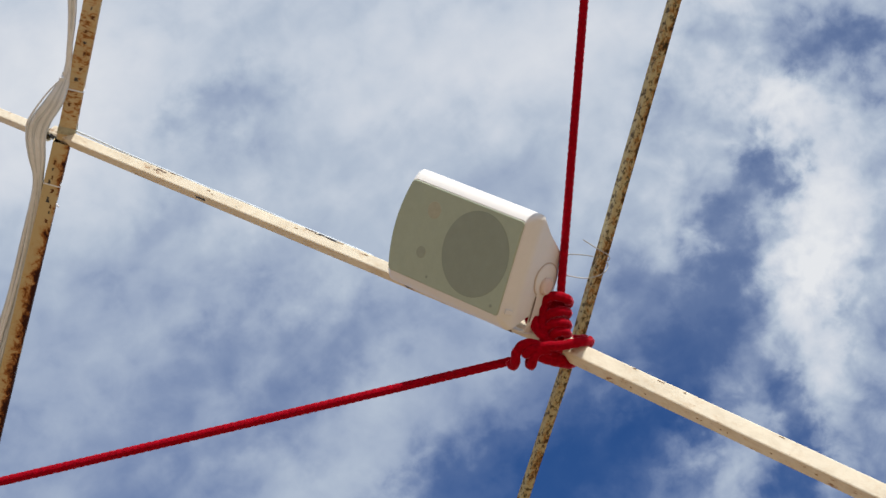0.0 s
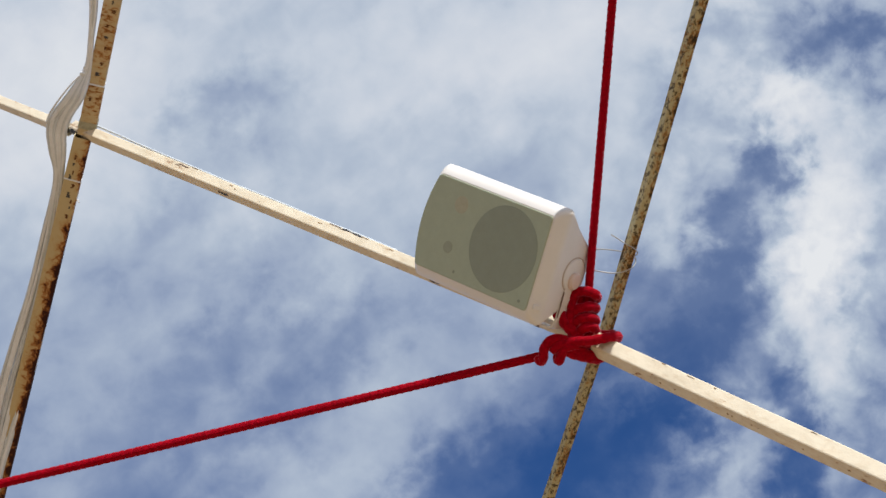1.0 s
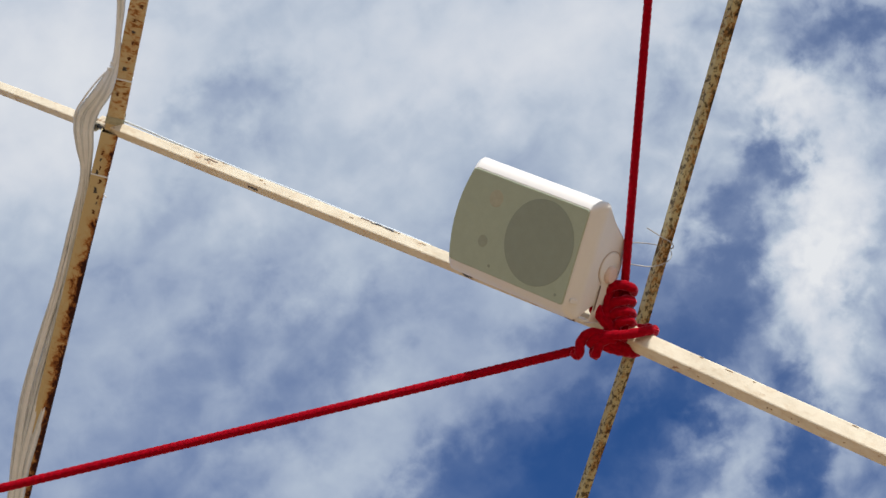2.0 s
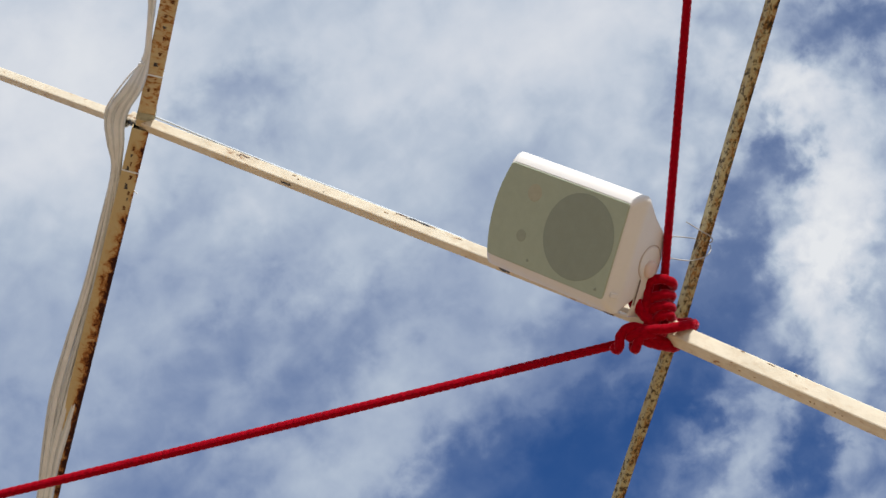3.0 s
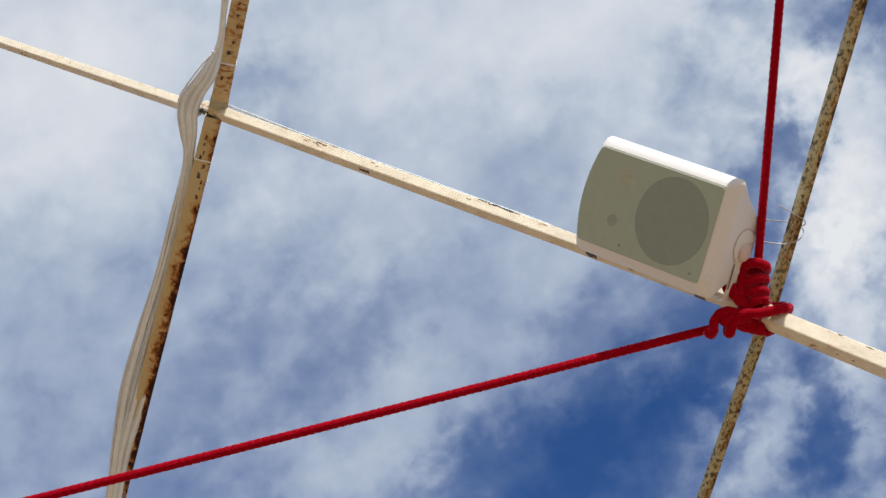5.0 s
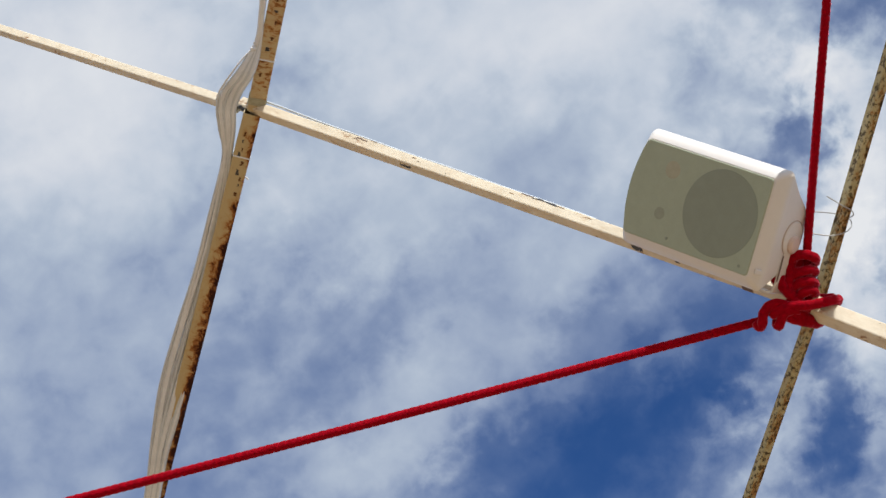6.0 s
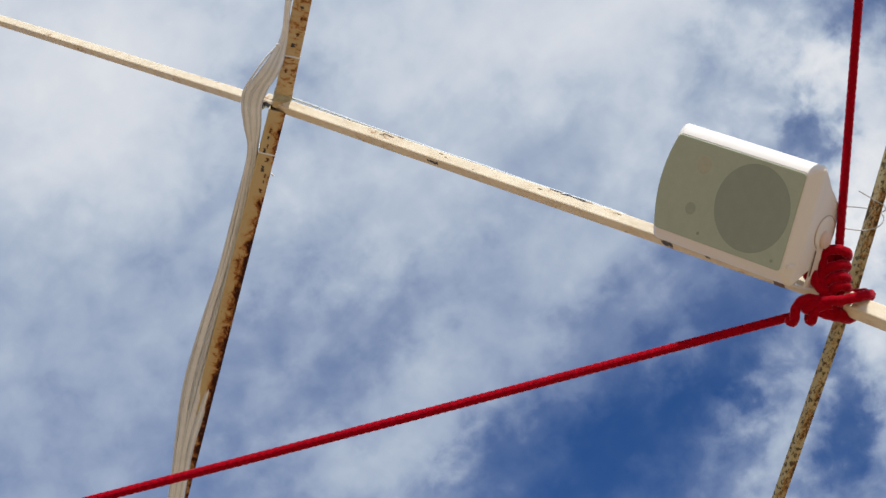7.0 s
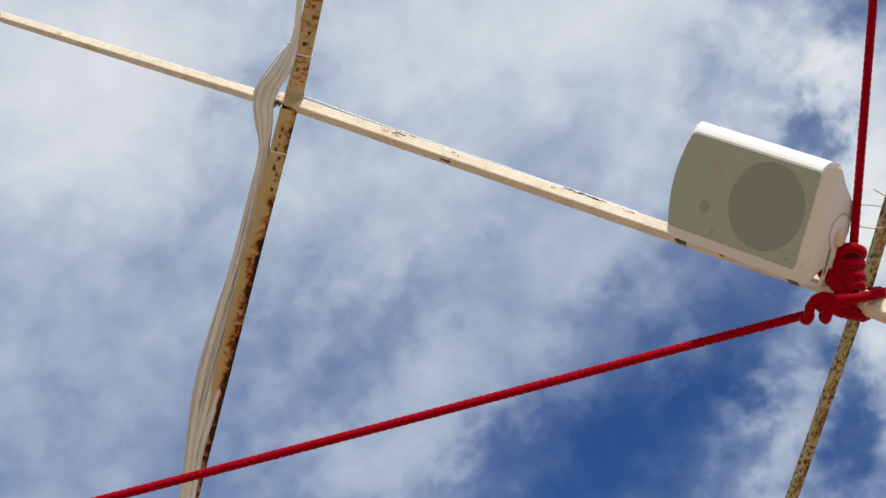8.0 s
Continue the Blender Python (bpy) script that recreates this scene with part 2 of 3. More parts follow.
# ---- building helpers ----
def link(name, bm, mat, parent=None, label="", smooth=False):
    mesh = bpy.data.meshes.new(name)
    bm.to_mesh(mesh)
    bm.free()
    if smooth:
        for face in mesh.polygons:
            face.use_smooth = True
    mesh.materials.append(mat)
    ob = new(name, mesh)
    if parent is not None:
        ob.parent = parent
    if label:
        ob["label"] = label
    return ob


def part(name, bm, mat, parent, label="", smooth=False):
    return link(name, bm, mat, parent, label, smooth)


def axes(origin, along, facing):
    """A pose with x along and z as near to facing as can be."""
    x = Vector(along).normalized()
    z = Vector(facing)
    z = (z - x * z.dot(x)).normalized()
    y = z.cross(x)
    m = Matrix((x, y, z)).transposed().to_4x4()
    m.translation = origin
    return m


def tube_bar(length, wide, high, wall=0.0022, round_by=0.0025, cut=0.0, seed=1):
    """A square steel tube along x from 0 to length, with rounded edges, open ends and a slight unevenness."""
    bm = bmesh.new()
    rnd = random.Random(seed)

    def ring(x, w, h, r, lean=0.0):
        loop = []
        for sx, sy, start in ((1, 1, 0), (-1, 1, 90), (-1, -1, 180), (1, -1, 270)):
            for k in range(3):
                a = radians(start + 45 * k)
                y, z = sx * (w / 2 - r) + r * math.cos(a), sy * (h / 2 - r) + r * math.sin(a)
                loop.append(bm.verts.new((x + lean * y, y, z)))
        return loop
    steps = max(2, int(length / 0.05))
    outer = []
    for k in range(steps + 1):
        s = 1 + rnd.uniform(-0.012, 0.012)
        outer.append(ring(length * k / steps, wide * s, high * s, round_by, cut if k == 0 else 0))
    inner_a = ring(0, wide - 2 * wall, high - 2 * wall, round_by * 0.6, cut)
    deep_a = ring(min(0.12, length / 3), wide - 2 * wall, high - 2 * wall, round_by * 0.6)
    inner_b = ring(length, wide - 2 * wall, high - 2 * wall, round_by * 0.6)
    deep_b = ring(length - min(0.12, length / 3), wide - 2 * wall, high - 2 * wall, round_by * 0.6)
    rings = [deep_a, inner_a] + outer + [inner_b, deep_b]
    for a, b in zip(rings, rings[1:]):
        for k in range(12):
            bm.faces.new((a[k], a[(k + 1) % 12], b[(k + 1) % 12], b[k]))
    bm.faces.new(deep_a)
    bm.faces.new(reversed(deep_b))
    bmesh.ops.recalc_face_normals(bm, faces=bm.faces)
    return bm


def spline(points, step):
    """Points at even steps on a smooth curve through the given ones."""
    pts = [Vector(p) for p in points]
    pts = [2 * pts[0] - pts[1]] + pts + [2 * pts[-1] - pts[-2]]
    out = []
    for a, b, c, d in zip(pts, pts[1:], pts[2:], pts[3:]):
        count = max(2, int((c - b).length / step))
        for k in range(count):
            t = k / count
            out.append(0.5 * (2 * b + (c - a) * t + (2 * a - 5 * b + 4 * c - d) * t * t + (3 * b - a - 3 * c + d) * t ** 3))
    out.append(pts[-2])
    return out


def sweep(bm, points, radius, sides=10, step=0.006, braid=0.0):
    """A round cord along a smooth curve; braid raises plaited strands on it."""
    path = spline(points, step)
    turn = None
    rings, run = [], 0.0
    for k, p in enumerate(path):
        ahead = (path[min(k + 1, len(path) - 1)] - path[max(k - 1, 0)]).normalized()
        if turn is None:
            side = ahead.orthogonal().normalized()
        else:
            side = (turn - ahead * turn.dot(ahead)).normalized()
        turn = side
        other = ahead.cross(side)
        if k:
            run += (p - path[k - 1]).length
        ring = []
        for j in range(sides):
            a = 2 * math.pi * j / sides
            r = radius
            if braid:
                w = run / (radius * 1.7) * 2 * math.pi
                r *= 1 + braid * math.sin(w / 2 + 3 * a) * math.sin(w / 2 - 3 * a)
            ring.append(bm.verts.new(p + (side * math.cos(a) + other * math.sin(a)) * r))
        rings.append(ring)
    for a, b in zip(rings, rings[1:]):
        for j in range(sides):
            bm.faces.new((a[j], a[(j + 1) % sides], b[(j + 1) % sides], b[j]))
    bm.faces.new(list(reversed(rings[0])))
    bm.faces.new(rings[-1])
    return bm


def bar_thing(name, start, end, facing, wide, high, mat, label, cut=0.0, seed=1):
    start, end = Vector(start), Vector(end)
    ob = link(name, tube_bar((end - start).length, wide, high, cut=cut, seed=seed), mat)
    ob.matrix_world = axes(start, end - start, facing)
    return tagged(ob, label, "metal bar", kind="structure")


def beyond(a, b, before, after):
    """The line a to b, lengthened at both ends."""
    a, b = Vector(a), Vector(b)
    d = (b - a).normalized()
    return a - d * before, b + d * after


# ---- ground ----
bm = bmesh.new()
bmesh.ops.create_grid(bm, x_segments=60, y_segments=60, size=600)
for v in bm.verts:
    v.co.z = 0.03 * noise.noise(v.co * 0.3) if v.co.length < 80 else 0
ground = link("ground", bm, SAND, smooth=True)
tagged(ground, "brown packed earth under the open sky", "ground", kind="structure")

# ---- steel frame ----
KNOT = Vector((0.2245, 2.4076, 3.7566))
JOINT = Vector((-0.8223, 2.8229, 4.4961))
KX, KY, KZ = Vector((0.9903, -0.0967, 0.1001)), Vector((-0.1392, -0.6879, 0.7123)), Vector((0.0, -0.7193, -0.6947))
LIT_SIDE = KX * -0.286 + KY * 0.728 + KZ * 0.624
UNDERSIDE = KX * -0.662 + KY * -0.622 + KZ * 0.421


def near(origin, x, y, z):
    """A place in millimetres to the right, up and towards the open side from an origin."""
    return origin + (KX * x + KY * y + KZ * z) * 0.001


def purlin(start, end, size, label, mat, cut=0.0, seed=1):
    """A square tube whose lower front edge runs from start to end."""
    inwards = -(LIT_SIDE + UNDERSIDE) * size / 2
    return bar_thing("purlin", Vector(start) + inwards, Vector(end) + inwards, LIT_SIDE, size, size, mat, label, cut, seed)


HEAVY_FACE, THIN_FACE = KZ + KX * 0.15, KZ * 0.88 + KX * 0.47
inwards = -KX * 0.022 - KZ * 0.020
a, b = beyond((-0.7702, 2.5862, 4.6146), (-0.8039, 2.8228, 4.5151), 0.9, 0.012)
rafter_upper = bar_thing("rafter", a + inwards, b + inwards, HEAVY_FACE, 0.036, 0.036, RUST_HEAVY, "square steel rafter with cream paint eaten by rust", seed=2)
a, b = beyond((-0.8159, 2.8636, 4.4949), (-0.9844, 3.7630, 4.2016), 0.03, 0.9)
rafter_lower = bar_thing("rafter", a + inwards, b + inwards, HEAVY_FACE, 0.036, 0.036, RUST_EDGE, "square steel rafter with long rust stains along one edge", seed=7)
a, b = beyond((0.3194, 2.0043, 4.1194), (0.2871, 2.2442, 3.9725), 0.9, 0.30)
bar_thing("rafter", a - KX * 0.002, b - KX * 0.002, THIN_FACE, 0.0180, 0.0180, RUST_SPOTS, "thin square steel rafter with mottled cream paint", seed=3)
a, b = beyond((0.2424, 2.5109, 3.7867), (0.2004, 2.7783, 3.6583), 0.02, 0.9)
bar_thing("rafter", a - KX * 0.002, b - KX * 0.002, THIN_FACE, 0.0168, 0.0168, RUST_SPOTS, "thin square steel rafter with dark spots in its paint", seed=8)
a, b = beyond((-0.6647, 2.7667, 4.3844), (-0.0925, 2.5303, 3.9646), 0.269, 0.42)
MID_WAY = (b - a).normalized()
MID_START = a
purlin_mid = purlin(a, b, 0.0235, "cream painted square steel purlin with chipped paint", CREAM, seed=4)
a, b = beyond((0.2892, 2.3745, 3.6716), (0.4861, 2.2780, 3.4998), 0.118, 0.6)
purlin_right = purlin(a, b, 0.029, "cream painted square steel purlin with a slanted cut end", CREAM, cut=0.5, seed=5)
a, b = beyond((-0.9329, 2.8912, 4.5817), (-1.1574, 3.0529, 4.8076), 0.09, 1.7)
purlin_left = purlin(a, b, 0.022, "cream painted square steel purlin in bright sun", CREAM, seed=6)


def flake(bar, name, at, face_y, face_z, long, wide, mat, label, seed, half=0.0118):
    """A thin ragged patch on a tube: at along it; face_y, face_z choose the place on the section."""
    rnd = random.Random(seed)
    bm = bmesh.new()
    count = 9
    top = [(long * (k / count - 0.5), wide * (0.5 - 0.45 * rnd.random() * (1 if 0 < k < count else 2))) for k in range(count + 1)]
    low = [(x, -wide * (0.5 - 0.45 * rnd.random())) for x, y in reversed(top)]
    lower = [bm.verts.new((x, y, 0)) for x, y in top + low]
    upper = [bm.verts.new((x * 0.97, y * 0.94, 0.0007)) for x, y in top + low]
    bm.faces.new(upper)
    for k in range(len(lower)):
        m = (k + 1) % len(lower)
        bm.faces.new((lower[k], lower[m], upper[m], upper[k]))
    bmesh.ops.recalc_face_normals(bm, faces=bm.faces)
    ob = part(name, bm, mat, bar, label)
    if face_z:
        ob.matrix_local = pose(at, face_y, face_z)
    else:
        ob.matrix_local = pose(at, math.copysign(half, face_y), 0.001, -90 if face_y > 0 else 90)
    return ob

# ---- loudspeaker ----
def outline(hx, hy, r, bow, count=6):
    """A rounded rectangle whose -x side is bowed outwards."""
    loop = []
    for sx, sy, start in ((1, 1, 0), (-1, 1, 90), (-1, -1, 180), (1, -1, 270)):
        for k in range(count):
            a = radians(start + 90 * k / (count - 1))
            loop.append([sx * (hx - r) + r * math.cos(a), sy * (hy - r) + r * math.sin(a)])
        if sx < 0 and sy > 0:
            for k in range(1, 10):
                y = (hy - r) * (1 - 2 * k / 10)
                loop.append([-hx, y])
    for p in loop:
        if p[0] < 0:
            p[0] -= bow * (1 - (p[1] / hy) ** 2) * min(1, -p[0] / hx)
    return loop


def loft(sections, cap_front=True, cap_back=True):
    bm = bmesh.new()
    rings = [[bm.verts.new((x + ox, y + oy, z)) for x, y in loop] for loop, ox, oy, z in sections]
    for a, b in zip(rings, rings[1:]):
        c = len(a)
        for k in range(c):
            bm.faces.new((a[k], a[(k + 1) % c], b[(k + 1) % c], b[k]))
    if cap_front:
        bm.faces.new(rings[0])
    if cap_back:
        bm.faces.new(list(reversed(rings[-1])))
    bmesh.ops.recalc_face_normals(bm, faces=bm.faces)
    return bm


A0, UP0, N0 = Vector((0.7373, -0.2704, -0.6191)), -Vector((-0.1906, 0.7959, -0.5747)), Vector((-0.6481, -0.5417, -0.5353))
SPK = Vector((0.0613, 2.3128, 3.8083)) - A0 * 0.058 + UP0 * 0.011
TILT = radians(3.5)
SPK_X = A0 * math.cos(TILT) + UP0 * math.sin(TILT)
speaker = new("loudspeaker")
speaker.matrix_world = axes(SPK, SPK_X, N0)
tagged(speaker, "white plastic outdoor loudspeaker with a grey-green grille, strapped to the purlin", "loudspeaker")
sections = [
    (outline(0.1275, 0.0810, 0.006, 0.014), 0, 0, 0.0), (outline(0.1298, 0.0833, 0.007, 0.014), 0, 0, -0.0003),
    (outline(0.1310, 0.0848, 0.008, 0.014), 0, 0.0002, -0.0015), (outline(0.1334, 0.0898, 0.009, 0.014), 0, 0.0000, -0.005),
    (outline(0.1370, 0.0950, 0.010, 0.014), 0, -0.0004, -0.0115), (outline(0.1408, 0.0993, 0.009, 0.014), 0, -0.0011, -0.019),
    (outline(0.1428, 0.1010, 0.009, 0.013), 0, -0.0009, -0.025), (outline(0.1432, 0.1000, 0.010, 0.012), 0, -0.0003, -0.031),
    (outline(0.1415, 0.0770, 0.012, 0.010), 0, -0.0035, -0.062), (outline(0.1385, 0.0530, 0.012, 0.008), 0, -0.011, -0.110),
    (outline(0.134, 0.0470, 0.012, 0.006), 0, -0.012, -0.120), (outline(0.122, 0.0370, 0.010, 0.006), 0, -0.012, -0.122),
]
cabinet = part("cabinet", loft(sections), WHITE, speaker, "off-white plastic cabinet", smooth=True)
cabinet.data.set_sharp_from_angle(angle=radians(20))
grille = part("grille", loft([(outline(0.1276, 0.0802, 0.005, 0.014), -0.0014, 0, 0.0018), (outline(0.1290, 0.0815, 0.006, 0.014), -0.0015, 0, 0.0009), (outline(0.1290, 0.0815, 0.006, 0.014), -0.0015, 0, -0.002)]), GRILLE, speaker, "grey-green perforated metal grille")


def disc(radius, depth, rim=0.0015, sides=48):
    return loft([([[r * math.cos(2 * math.pi * k / sides), r * math.sin(2 * math.pi * k / sides)] for k in range(sides)], 0, 0, z)
                 for r, z in ((radius - rim, depth), (radius, depth - rim), (radius, 0))])


def slab(hx, hy, r, depth):
    return loft([(outline(hx - 0.0006, hy - 0.0006, r, 0), 0, 0, depth), (outline(hx, hy, r, 0), 0, 0, depth - 0.0006), (outline(hx, hy, r, 0), 0, 0, 0)])


def on_speaker(name, bm, mat, m, label="", smooth=False, under=None):
    """A part at its place on the speaker, or a sub-part under one of its parts."""
    ob = part(name, bm, mat, under or speaker, label, smooth)
    ob.matrix_local = under.matrix_basis.inverted() @ m if under else m
    return ob


on_speaker("woofer", disc(0.0730, 0.0003, 0.0003), CONE, pose(0.046, 0.0007, 0.0018), "dark round woofer behind the grille", under=grille)
on_speaker("tweeter", disc(0.0105, 0.0003, 0.0003), TWEETER, pose(-0.069, -0.032, 0.0018), "small dark tweeter behind the grille", under=grille)
on_speaker("badge", disc(0.015, 0.0003, 0.0003, 24), BADGE, pose(-0.066, 0.044, 0.0018), "faint reddish badge", under=grille)
on_speaker("screw", disc(0.0028, 0.0006, 0.0003, 16), CONE, pose(-0.0417, -0.0679, 0.0018), under=grille)
on_speaker("screw", disc(0.0028, 0.0006, 0.0003, 16), CONE, pose(0.1084, -0.0697, 0.0018), under=grille)
on_speaker("latch", slab(0.007, 0.004, 0.0015, 0.004), WHITE, pose(0.1375, -0.070, -0.012, 0, 62, 0), "small moulded latch")


def arc_groove(radius, start, end, thick):
    bm = bmesh.new()
    steps = 14
    sweep(bm, [(radius * math.cos(radians(start + (end - start) * k / steps)), radius * math.sin(radians(start + (end - start) * k / steps)), 0.0) for k in range(steps + 1)], thick, 6, 0.004)
    return bm


hub = on_speaker("bracket_hub", disc(0.029, 0.0045, 0.002), WHITE, pose(0.1380, -0.008, -0.080, 0, 93, 0), "round bracket hub", smooth=False)
on_speaker("hub_groove", arc_groove(0.0300, 0, 359, 0.0008), GROOVE, pose(0.1412, -0.008, -0.080, 0, 93, 0), "dark seam round the hub", under=hub)
on_speaker("knob", disc(0.015, 0.0075, 0.003, 32), KNOB, pose(0.1420, -0.018, -0.082, 0, 93, 0), "pinkish plastic knob", smooth=False, under=hub)


def strap(points, wide, thick):
    """A flat metal strip through points of the x-y plane."""
    bm = bmesh.new()
    rings = []
    for k, p in enumerate(points):
        p = Vector(p)
        ahead = (Vector(points[min(k + 1, len(points) - 1)]) - Vector(points[max(k - 1, 0)])).normalized()
        side = Vector((-ahead.y, ahead.x, 0))
        rings.append([bm.verts.new(p + side * s1 * thick / 2 + Vector((0, 0, s2 * wide / 2))) for s1, s2 in ((1, 1), (-1, 1), (-1, -1), (1, -1))])
    for a, b in zip(rings, rings[1:]):
        for k in range(4):
            bm.faces.new((a[k], a[(k + 1) % 4], b[(k + 1) % 4], b[k]))
    bm.faces.new(rings[0])
    bm.faces.new(list(reversed(rings[-1])))
    bmesh.ops.recalc_face_normals(bm, faces=bm.faces)
    return bm


yoke = [(0.1405, -0.004), (0.1415, -0.04), (0.1420, -0.085), (0.139, -0.101), (0.130, -0.1045), (0.0, -0.1045), (-0.130, -0.1045), (-0.146, -0.101), (-0.152, -0.08), (-0.150, -0.004)]
on_speaker("bracket", strap([(x, y, 0) for x, y in yoke], 0.024, 0.0035), BRACKET, pose(0, 0, -0.078), "white painted steel yoke bracket")
on_speaker("seam", strap([(0.1432, -0.038, 0), (0.1440, -0.060, 0), (0.1442, -0.082, 0)], 0.0010, 0.002), SEAM, pose(0, 0, -0.0655), "dark gap beside the bracket")


# ---- paint damage, ties, tape and a patch of painted shade on the bars ----
def band(bar, name, at, length, size, mat, label):
    """A close sleeve round a square tube."""
    ob = part(name, tube_bar(length, size, size, 0.0004, 0.003), mat, bar, label)
    ob.matrix_local = pose(at, 0, 0)
    return ob


band(rafter_upper, "cable_tie", 1.052, 0.0035, 0.0376, CABLE, "white cable tie round the rafter")
band(rafter_upper, "weld_collar", 1.140, 0.016, 0.0385, COLLAR, "greenish grey welded collar")
band(rafter_lower, "cable_tie", 0.100, 0.0035, 0.0376, CABLE, "white cable tie round the rafter")
band(purlin_mid, "tape_band", 1.285, 0.022, 0.0247, SEAM, "brown tape wound round the purlin")
# shade of the stub's underside and open end, laid on as a black patch
flake(purlin_mid, "rust_shade_patch", 0.016, -1, 0, 0.036, 0.021, TAPE_CHIP_SHADE, "dark patch painted as shade under the purlin's end", 6)
flake(purlin_mid, "tape_scrap", 1.062, -1, 0, 0.024, 0.018, TAPE_CHIP_SHADE, "scrap of dark tape", 8)
flake(purlin_mid, "paint_chip", 1.150, -1, 0, 0.010, 0.006, TAPE_CHIP_SHADE, "dark chip where paint has flaked off", 9)
flake(purlin_mid, "paint_chip", 0.493, -1, 0, 0.028, 0.010, TAPE_CHIP_SHADE, "dark chip where paint has flaked off", 1)
flake(purlin_mid, "paint_crack", 0.838, 0.0090, 0.0118, 0.062, 0.0055, TAPE_CHIP_SHADE, "black torn crack in the paint", 2)
flake(purlin_mid, "paint_crack", 0.794, 0.0098, 0.0118, 0.030, 0.003, SEAM, "brown torn crack in the paint", 3)
flake(purlin_mid, "paint_crack", 0.36, 0.0065, 0.0118, 0.030, 0.004, SEAM, "scratched paint", 4)
flake(purlin_mid, "paint_crack", 0.345, 0.0030, 0.0118, 0.014, 0.002, SEAM, "scratched paint", 5)


rnd = random.Random(21)
for k in range(9):
    flake(purlin_right, "rust_spot", rnd.uniform(0.10, 0.55), -1, 0, rnd.uniform(0.002, 0.006), rnd.uniform(0.002, 0.004), SPOT, "brown rust spot", 30 + k, 0.0147)
for k in range(4):
    flake(purlin_right, "rust_spot", rnd.uniform(0.06, 0.5), rnd.uniform(0.010, 0.013), 0.0147, rnd.uniform(0.004, 0.018), rnd.uniform(0.001, 0.0025), SPOT, "brown rust spot", 50 + k, 0.0147)
for k in range(6):
    flake(purlin_mid, "rust_spot", rnd.uniform(0.25, 0.95), rnd.uniform(0.001, 0.0115), 0.0118, rnd.uniform(0.004, 0.018), rnd.uniform(0.001, 0.0025), SPOT, "brown rust streak", 70 + k)
for k in range(9):
    flake(rafter_lower, "paint_chip", 0.045 + 0.018 * k + rnd.uniform(-0.004, 0.004), rnd.uniform(-0.008, 0.010), 0.0180, rnd.uniform(0.005, 0.014), rnd.uniform(0.004, 0.010), TAPE_CHIP_SHADE if k % 2 else RUST, "dark chip where paint has flaked off", 90 + k)
for k in range(12):
    flake(rafter_upper, "rust_shade_patch", 0.78 + 0.028 * k + rnd.uniform(-0.006, 0.006), rnd.uniform(-0.008, 0.010), 0.0180, rnd.uniform(0.004, 0.009), rnd.uniform(0.005, 0.014), RUST if k % 3 else TAPE_CHIP_SHADE, "dark scab of rust", 110 + k)
tail = bmesh.new()
sweep(tail, [(0.148, 0.017, 0.010), (0.149, 0.022, 0.014), (0.151, 0.026, 0.016)], 0.0016, 6, 0.003)
part("tie_tail", tail, CABLE, rafter_lower, "cut end of a white cable tie")


# ---- ropes ----
rope = new("rope")
rope.matrix_world = Matrix.Translation(KNOT)
tagged(rope, "red braided rope knotted round the crossing of the bars", "rope")


def rope_part(name, points, radius=0.0071, label=""):
    bm = bmesh.new()
    sweep(bm, [Vector(p) - KNOT for p in points], radius, 16, 0.0026, 0.09)
    return part(name, bm, ROPE, rope, label, smooth=True)


def knot_turn(*places, radius=0.0086):
    return rope_part("knot_turn", [near(KNOT, *p) for p in places], radius)


a, b = beyond((0.2067, 2.3560, 3.8065), (0.1750, 1.9900, 4.0645), 0.02, 1.2)
rope_part("upper_line", [a, (a + b) / 2, b])
a, b = beyond((0.1359, 2.4573, 3.7319), (-0.8663, 2.6791, 3.4158), 0.02, 0.9)
rope_part("lower_line", [a, (a + b) / 2 - KY * 0.004, b - KY * 0.003], 0.0076)
# coils round the standing line, a small loop, then the hitch round both bars
knot_turn((-16, 47, -8), (-32, 51, 2), (-36, 64, 10), (-26, 71, 15), (-11, 72, 17), (2, 67, 13), (6, 61, 2), (1, 57, -10))
knot_turn((-33, 29, 6), (-29, 41, 14), (-17, 45, 18), (-4, 47, 15), (4, 43, 4), (-1, 38, -10))
knot_turn((-35, 14, 6), (-26, 24, 16), (-13, 28, 19), (-2, 27, 14), (4, 22, 2), (-1, 17, -10))
knot_turn((-26, -1, 8), (-19, 9, 18), (-8, 13, 18), (2, 10, 10), (4, 3, -2))
knot_turn((-30, 67, 4), (-36, 54, 10), (-37, 39, 13), (-41, 24, 14), (-37, 9, 15), (-26, -4, 15), (-13, -16, 12))
knot_turn((-21, 66, 0), (-23, 48, 2), (-21, 29, 4), (-20, 10, 5), (-23, -13, 4))
knot_turn((-5, 61, -2), (-10, 38, 2), (-8, 15, 4), (-6, -9, 2), (-8, -30, -2))
knot_turn((-47, 17, -6), (-55, 24, 0), (-60, 35, 6), (-55, 36, 12), (-52, 26, 16), (-46, 15, 17), (-34, 3, 17))
knot_turn((-72, -16, 8), (-53, -12, 16), (-33, -11, 24), (-11, -10, 32), (11, -6, 34), (28, -3, 28), (39, -3, 15), (39, -7, -4), (23, -8, -22))
knot_turn((35, -1, 2), (27, -2, -6), (12, -2, -12), (-6, 0, -18))
knot_turn((-93, -38, 0), (-87, -45, 6), (-84, -36, 13), (-83, -24, 16), (-75, -12, 18), (-64, -7, 18), (-49, -9, 17), (-36, -18, 15), (-22, -27, 10))
knot_turn((-55, -31, 2), (-60, -40, 8), (-58, -44, 12), (-55, -36, 17), (-51, -25, 20), (-42, -19, 22), (-25, -17, 22))
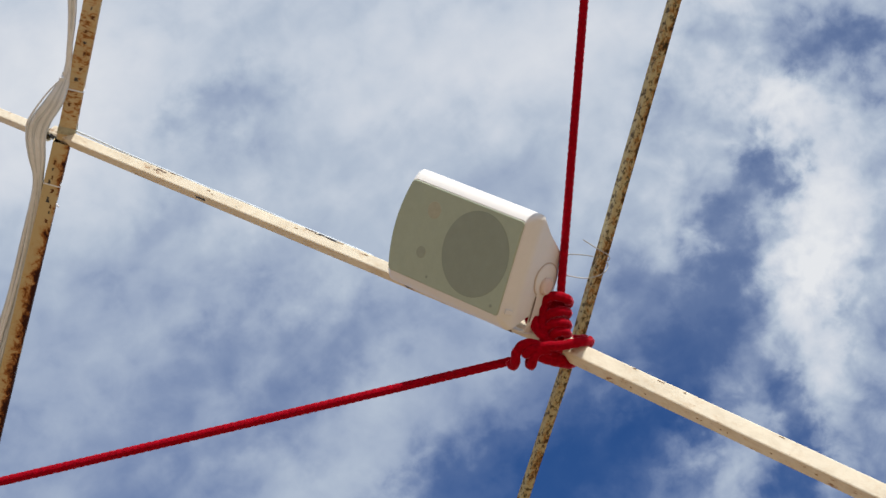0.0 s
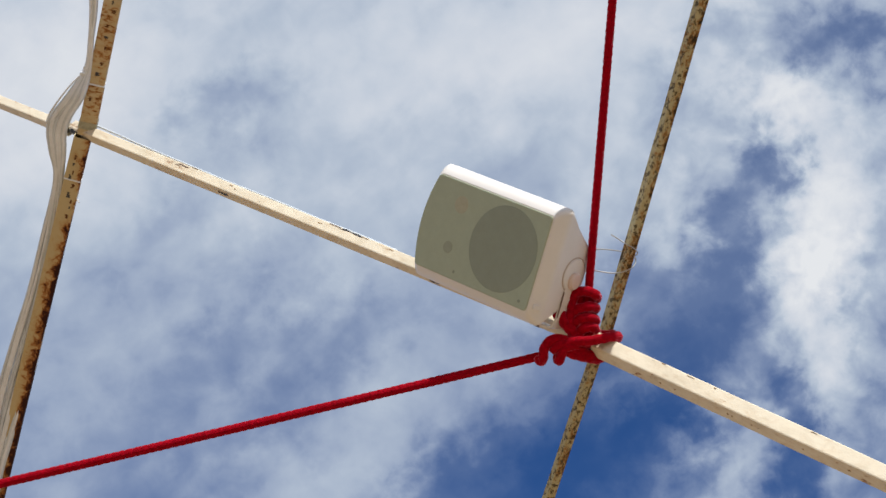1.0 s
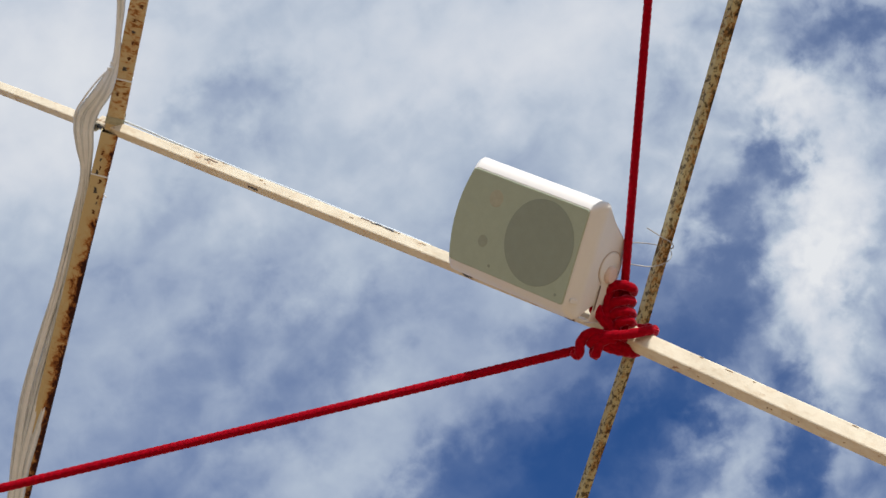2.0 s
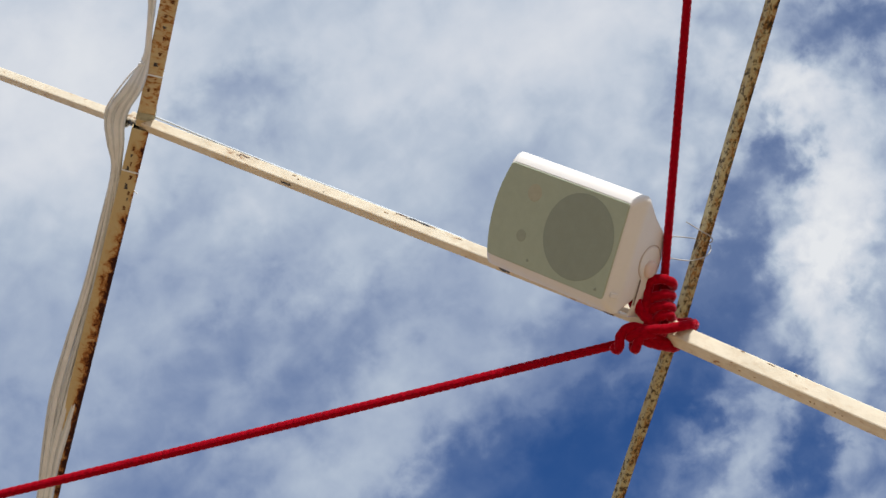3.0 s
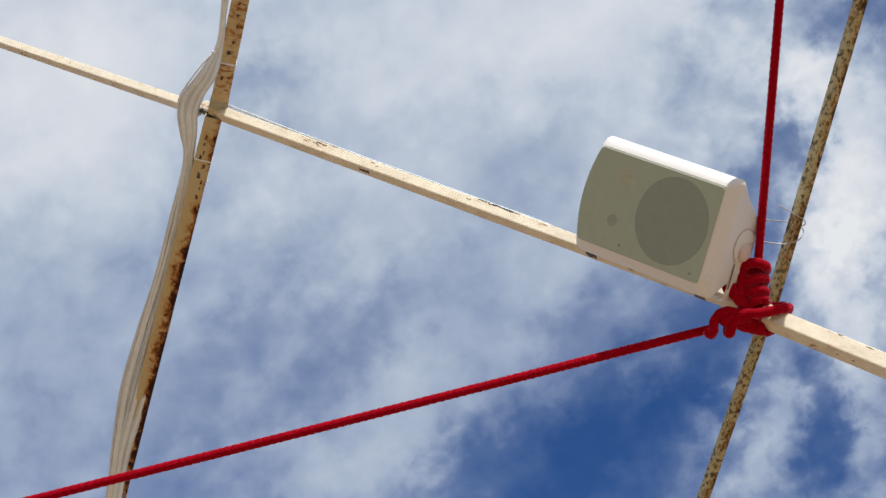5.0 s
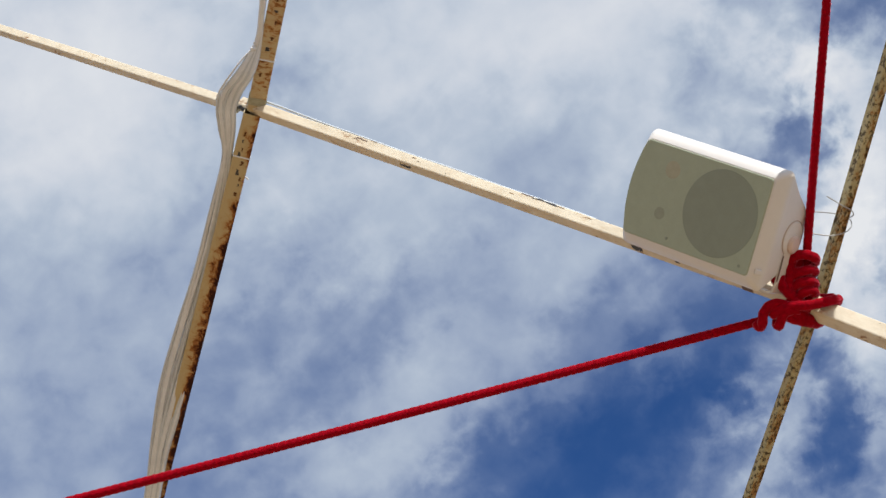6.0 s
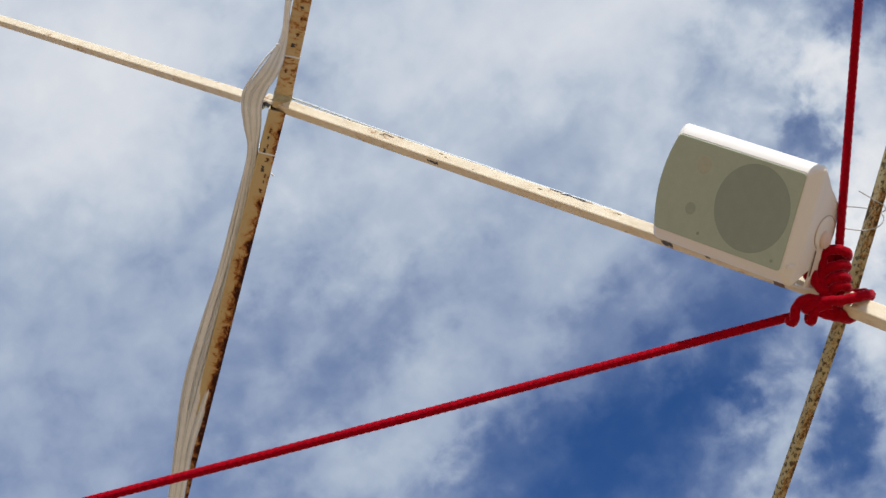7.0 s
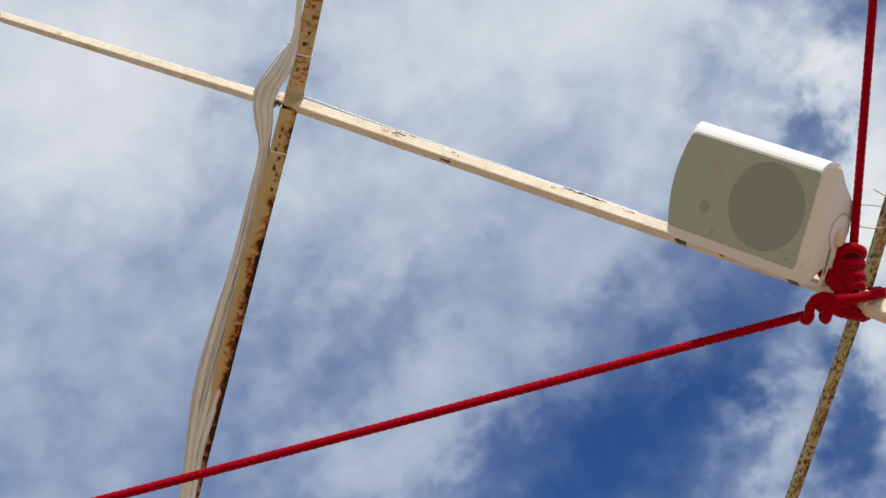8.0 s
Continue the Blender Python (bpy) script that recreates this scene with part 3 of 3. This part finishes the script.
knot_turn((-69, -27, 14), (-61, -19, 20), (-46, -15, 22), (-29, -21, 18), (-14, -27, 8))
knot_turn((-52, -23, 12), (-41, -30, 15), (-26, -35, 14), (-9, -39, 8), (7, -42, -4), (17, -39, -18))
knot_turn((-47, -14, 14), (-34, -24, 17), (-21, -30, 14), (-7, -33, 6), (6, -32, -8))
knot_turn((-39, 1, 12), (-30, -6, 19), (-19, -12, 18), (-7, -16, 8), (0, -23, -8))

# ---- wire hooks on the thin rafter ----
def wire_thing(places, label, radius=0.0010):
    bm = bmesh.new()
    sweep(bm, [near(KNOT, *p) - KNOT for p in places], radius, 8, 0.004)
    ob = link("wire_hook", bm, WIRE, smooth=True)
    ob.matrix_world = Matrix.Translation(KNOT)
    return tagged(ob, label, "wire", "wires on the rafter")


wire_thing([(-34, 140, -88), (-6, 141, -89), (23, 142, -89), (55, 138, -78), (74, 130, -62), (75, 119, -40), (62, 108, -17), (38, 102, -12), (11, 105, -12), (-10, 110, -19)], "grey wire bent in a loop round the thin rafter")
wire_thing([(32, 167, -24), (45, 159, -24), (59, 150, -21), (72, 143, -26), (79, 135, -44), (75, 131, -68), (60, 132, -80)], "short grey wire twisted over the thin rafter")

# ---- cables ----
# along the rafter: height, left edge, right edge and depth of the bundle, in millimetres from the joint
BUNDLE = [
    (323, 38, 58, 155), (239, 26, 43, 103), (185, 18, 30, 71), (131, 3, 21, 39), (73, -38, 4, 32), (34, -75, -25, 9),
    (0, -86, -41, -10), (-40, -85, -47, -33), (-97, -86, -62, -80), (-217, -130, -101, -154), (-341, -174, -135, -219),
    (-468, -227, -174, -283), (-599, -277, -224, -347), (-735, -311, -269, -411), (-818, -328, -295, -450), (-959, -363, -331, -514),
]
bundle = new("cable_bundle")
bundle.matrix_world = Matrix.Translation(JOINT)
tagged(bundle, "bundle of white cables strung along the rusty rafter", "cable")
rnd = random.Random(11)
COUNT = 16
for k in range(COUNT):
    base = k / (COUNT - 1)
    sway, speed, phase = rnd.uniform(0.02, 0.07), rnd.uniform(0.5, 1.1), rnd.uniform(0, 6.3)
    layer = (k % 2) * -5 + rnd.uniform(-1.5, 1.5)
    places = []
    y0, l0, r0, z0 = BUNDLE[0]
    y1, l1, r1, z1 = BUNDLE[1]
    rows = [(2 * y0 - y1 + 300 * (y0 - y1) / 84, l0 + 60, r0 + 60, z0 + 190)] + BUNDLE
    for m, (y, left, right, z) in enumerate(rows):
        right = right + (20 if -650 < y < -200 else 8 if y < -650 else 0)
        f = min(1, max(0, base + sway * math.sin(speed * m + phase)))
        places.append((KX * (left + 4 + (right - left - 8) * f) + KY * y + KZ * (z + layer)) * 0.001)
    bm = bmesh.new()
    sweep(bm, places, 0.0044 if k else 0.0032, 8, 0.012)
    part("cable", bm, CABLE if k % 3 else CABLE_GREY, bundle, smooth=True)
bm = bmesh.new()
sweep(bm, [(KX * x + KY * y + KZ * z) * 0.001 for x, y, z in ((6, 126, 34), (-22, 98, 38), (-48, 66, 36), (-72, 36, 18), (-80, 20, 4))], 0.0022, 8, 0.008)
part("tie_wire", bm, CABLE, bundle, "thin white tie wire", smooth=True)

for x, y, z in ((9, 131, 40), (2, 119, 40)):
    bm = bmesh.new()
    bmesh.ops.create_icosphere(bm, subdivisions=2, radius=0.0052)
    for v in bm.verts:
        v.co = Vector((v.co.x * 1.3, v.co.y, v.co.z * 0.8)) + (KX * x + KY * y + KZ * z) * 0.001
    part("tie_head", bm, CABLE, bundle, "head of a white cable tie", smooth=True)

# the speaker's cable, lying on the purlin
bm = bmesh.new()
places = []
for k in range(13):
    along = 0.05 + 0.90 * k / 12
    places.append(MID_START + MID_WAY * along - UNDERSIDE * (0.0263 + 0.005 * max(0, 1 - k / 4) + 0.0006 * math.sin(k * 1.9)) - LIT_SIDE * (0.003 + 0.004 * k / 12) - MID_START)
sweep(bm, places, 0.0024, 8, 0.012)
feed = link("speaker_cable", bm, CABLE_GREY, smooth=True)
feed.matrix_world = Matrix.Translation(MID_START)
tagged(feed, "thin white cable lying along the cream purlin", "cable")
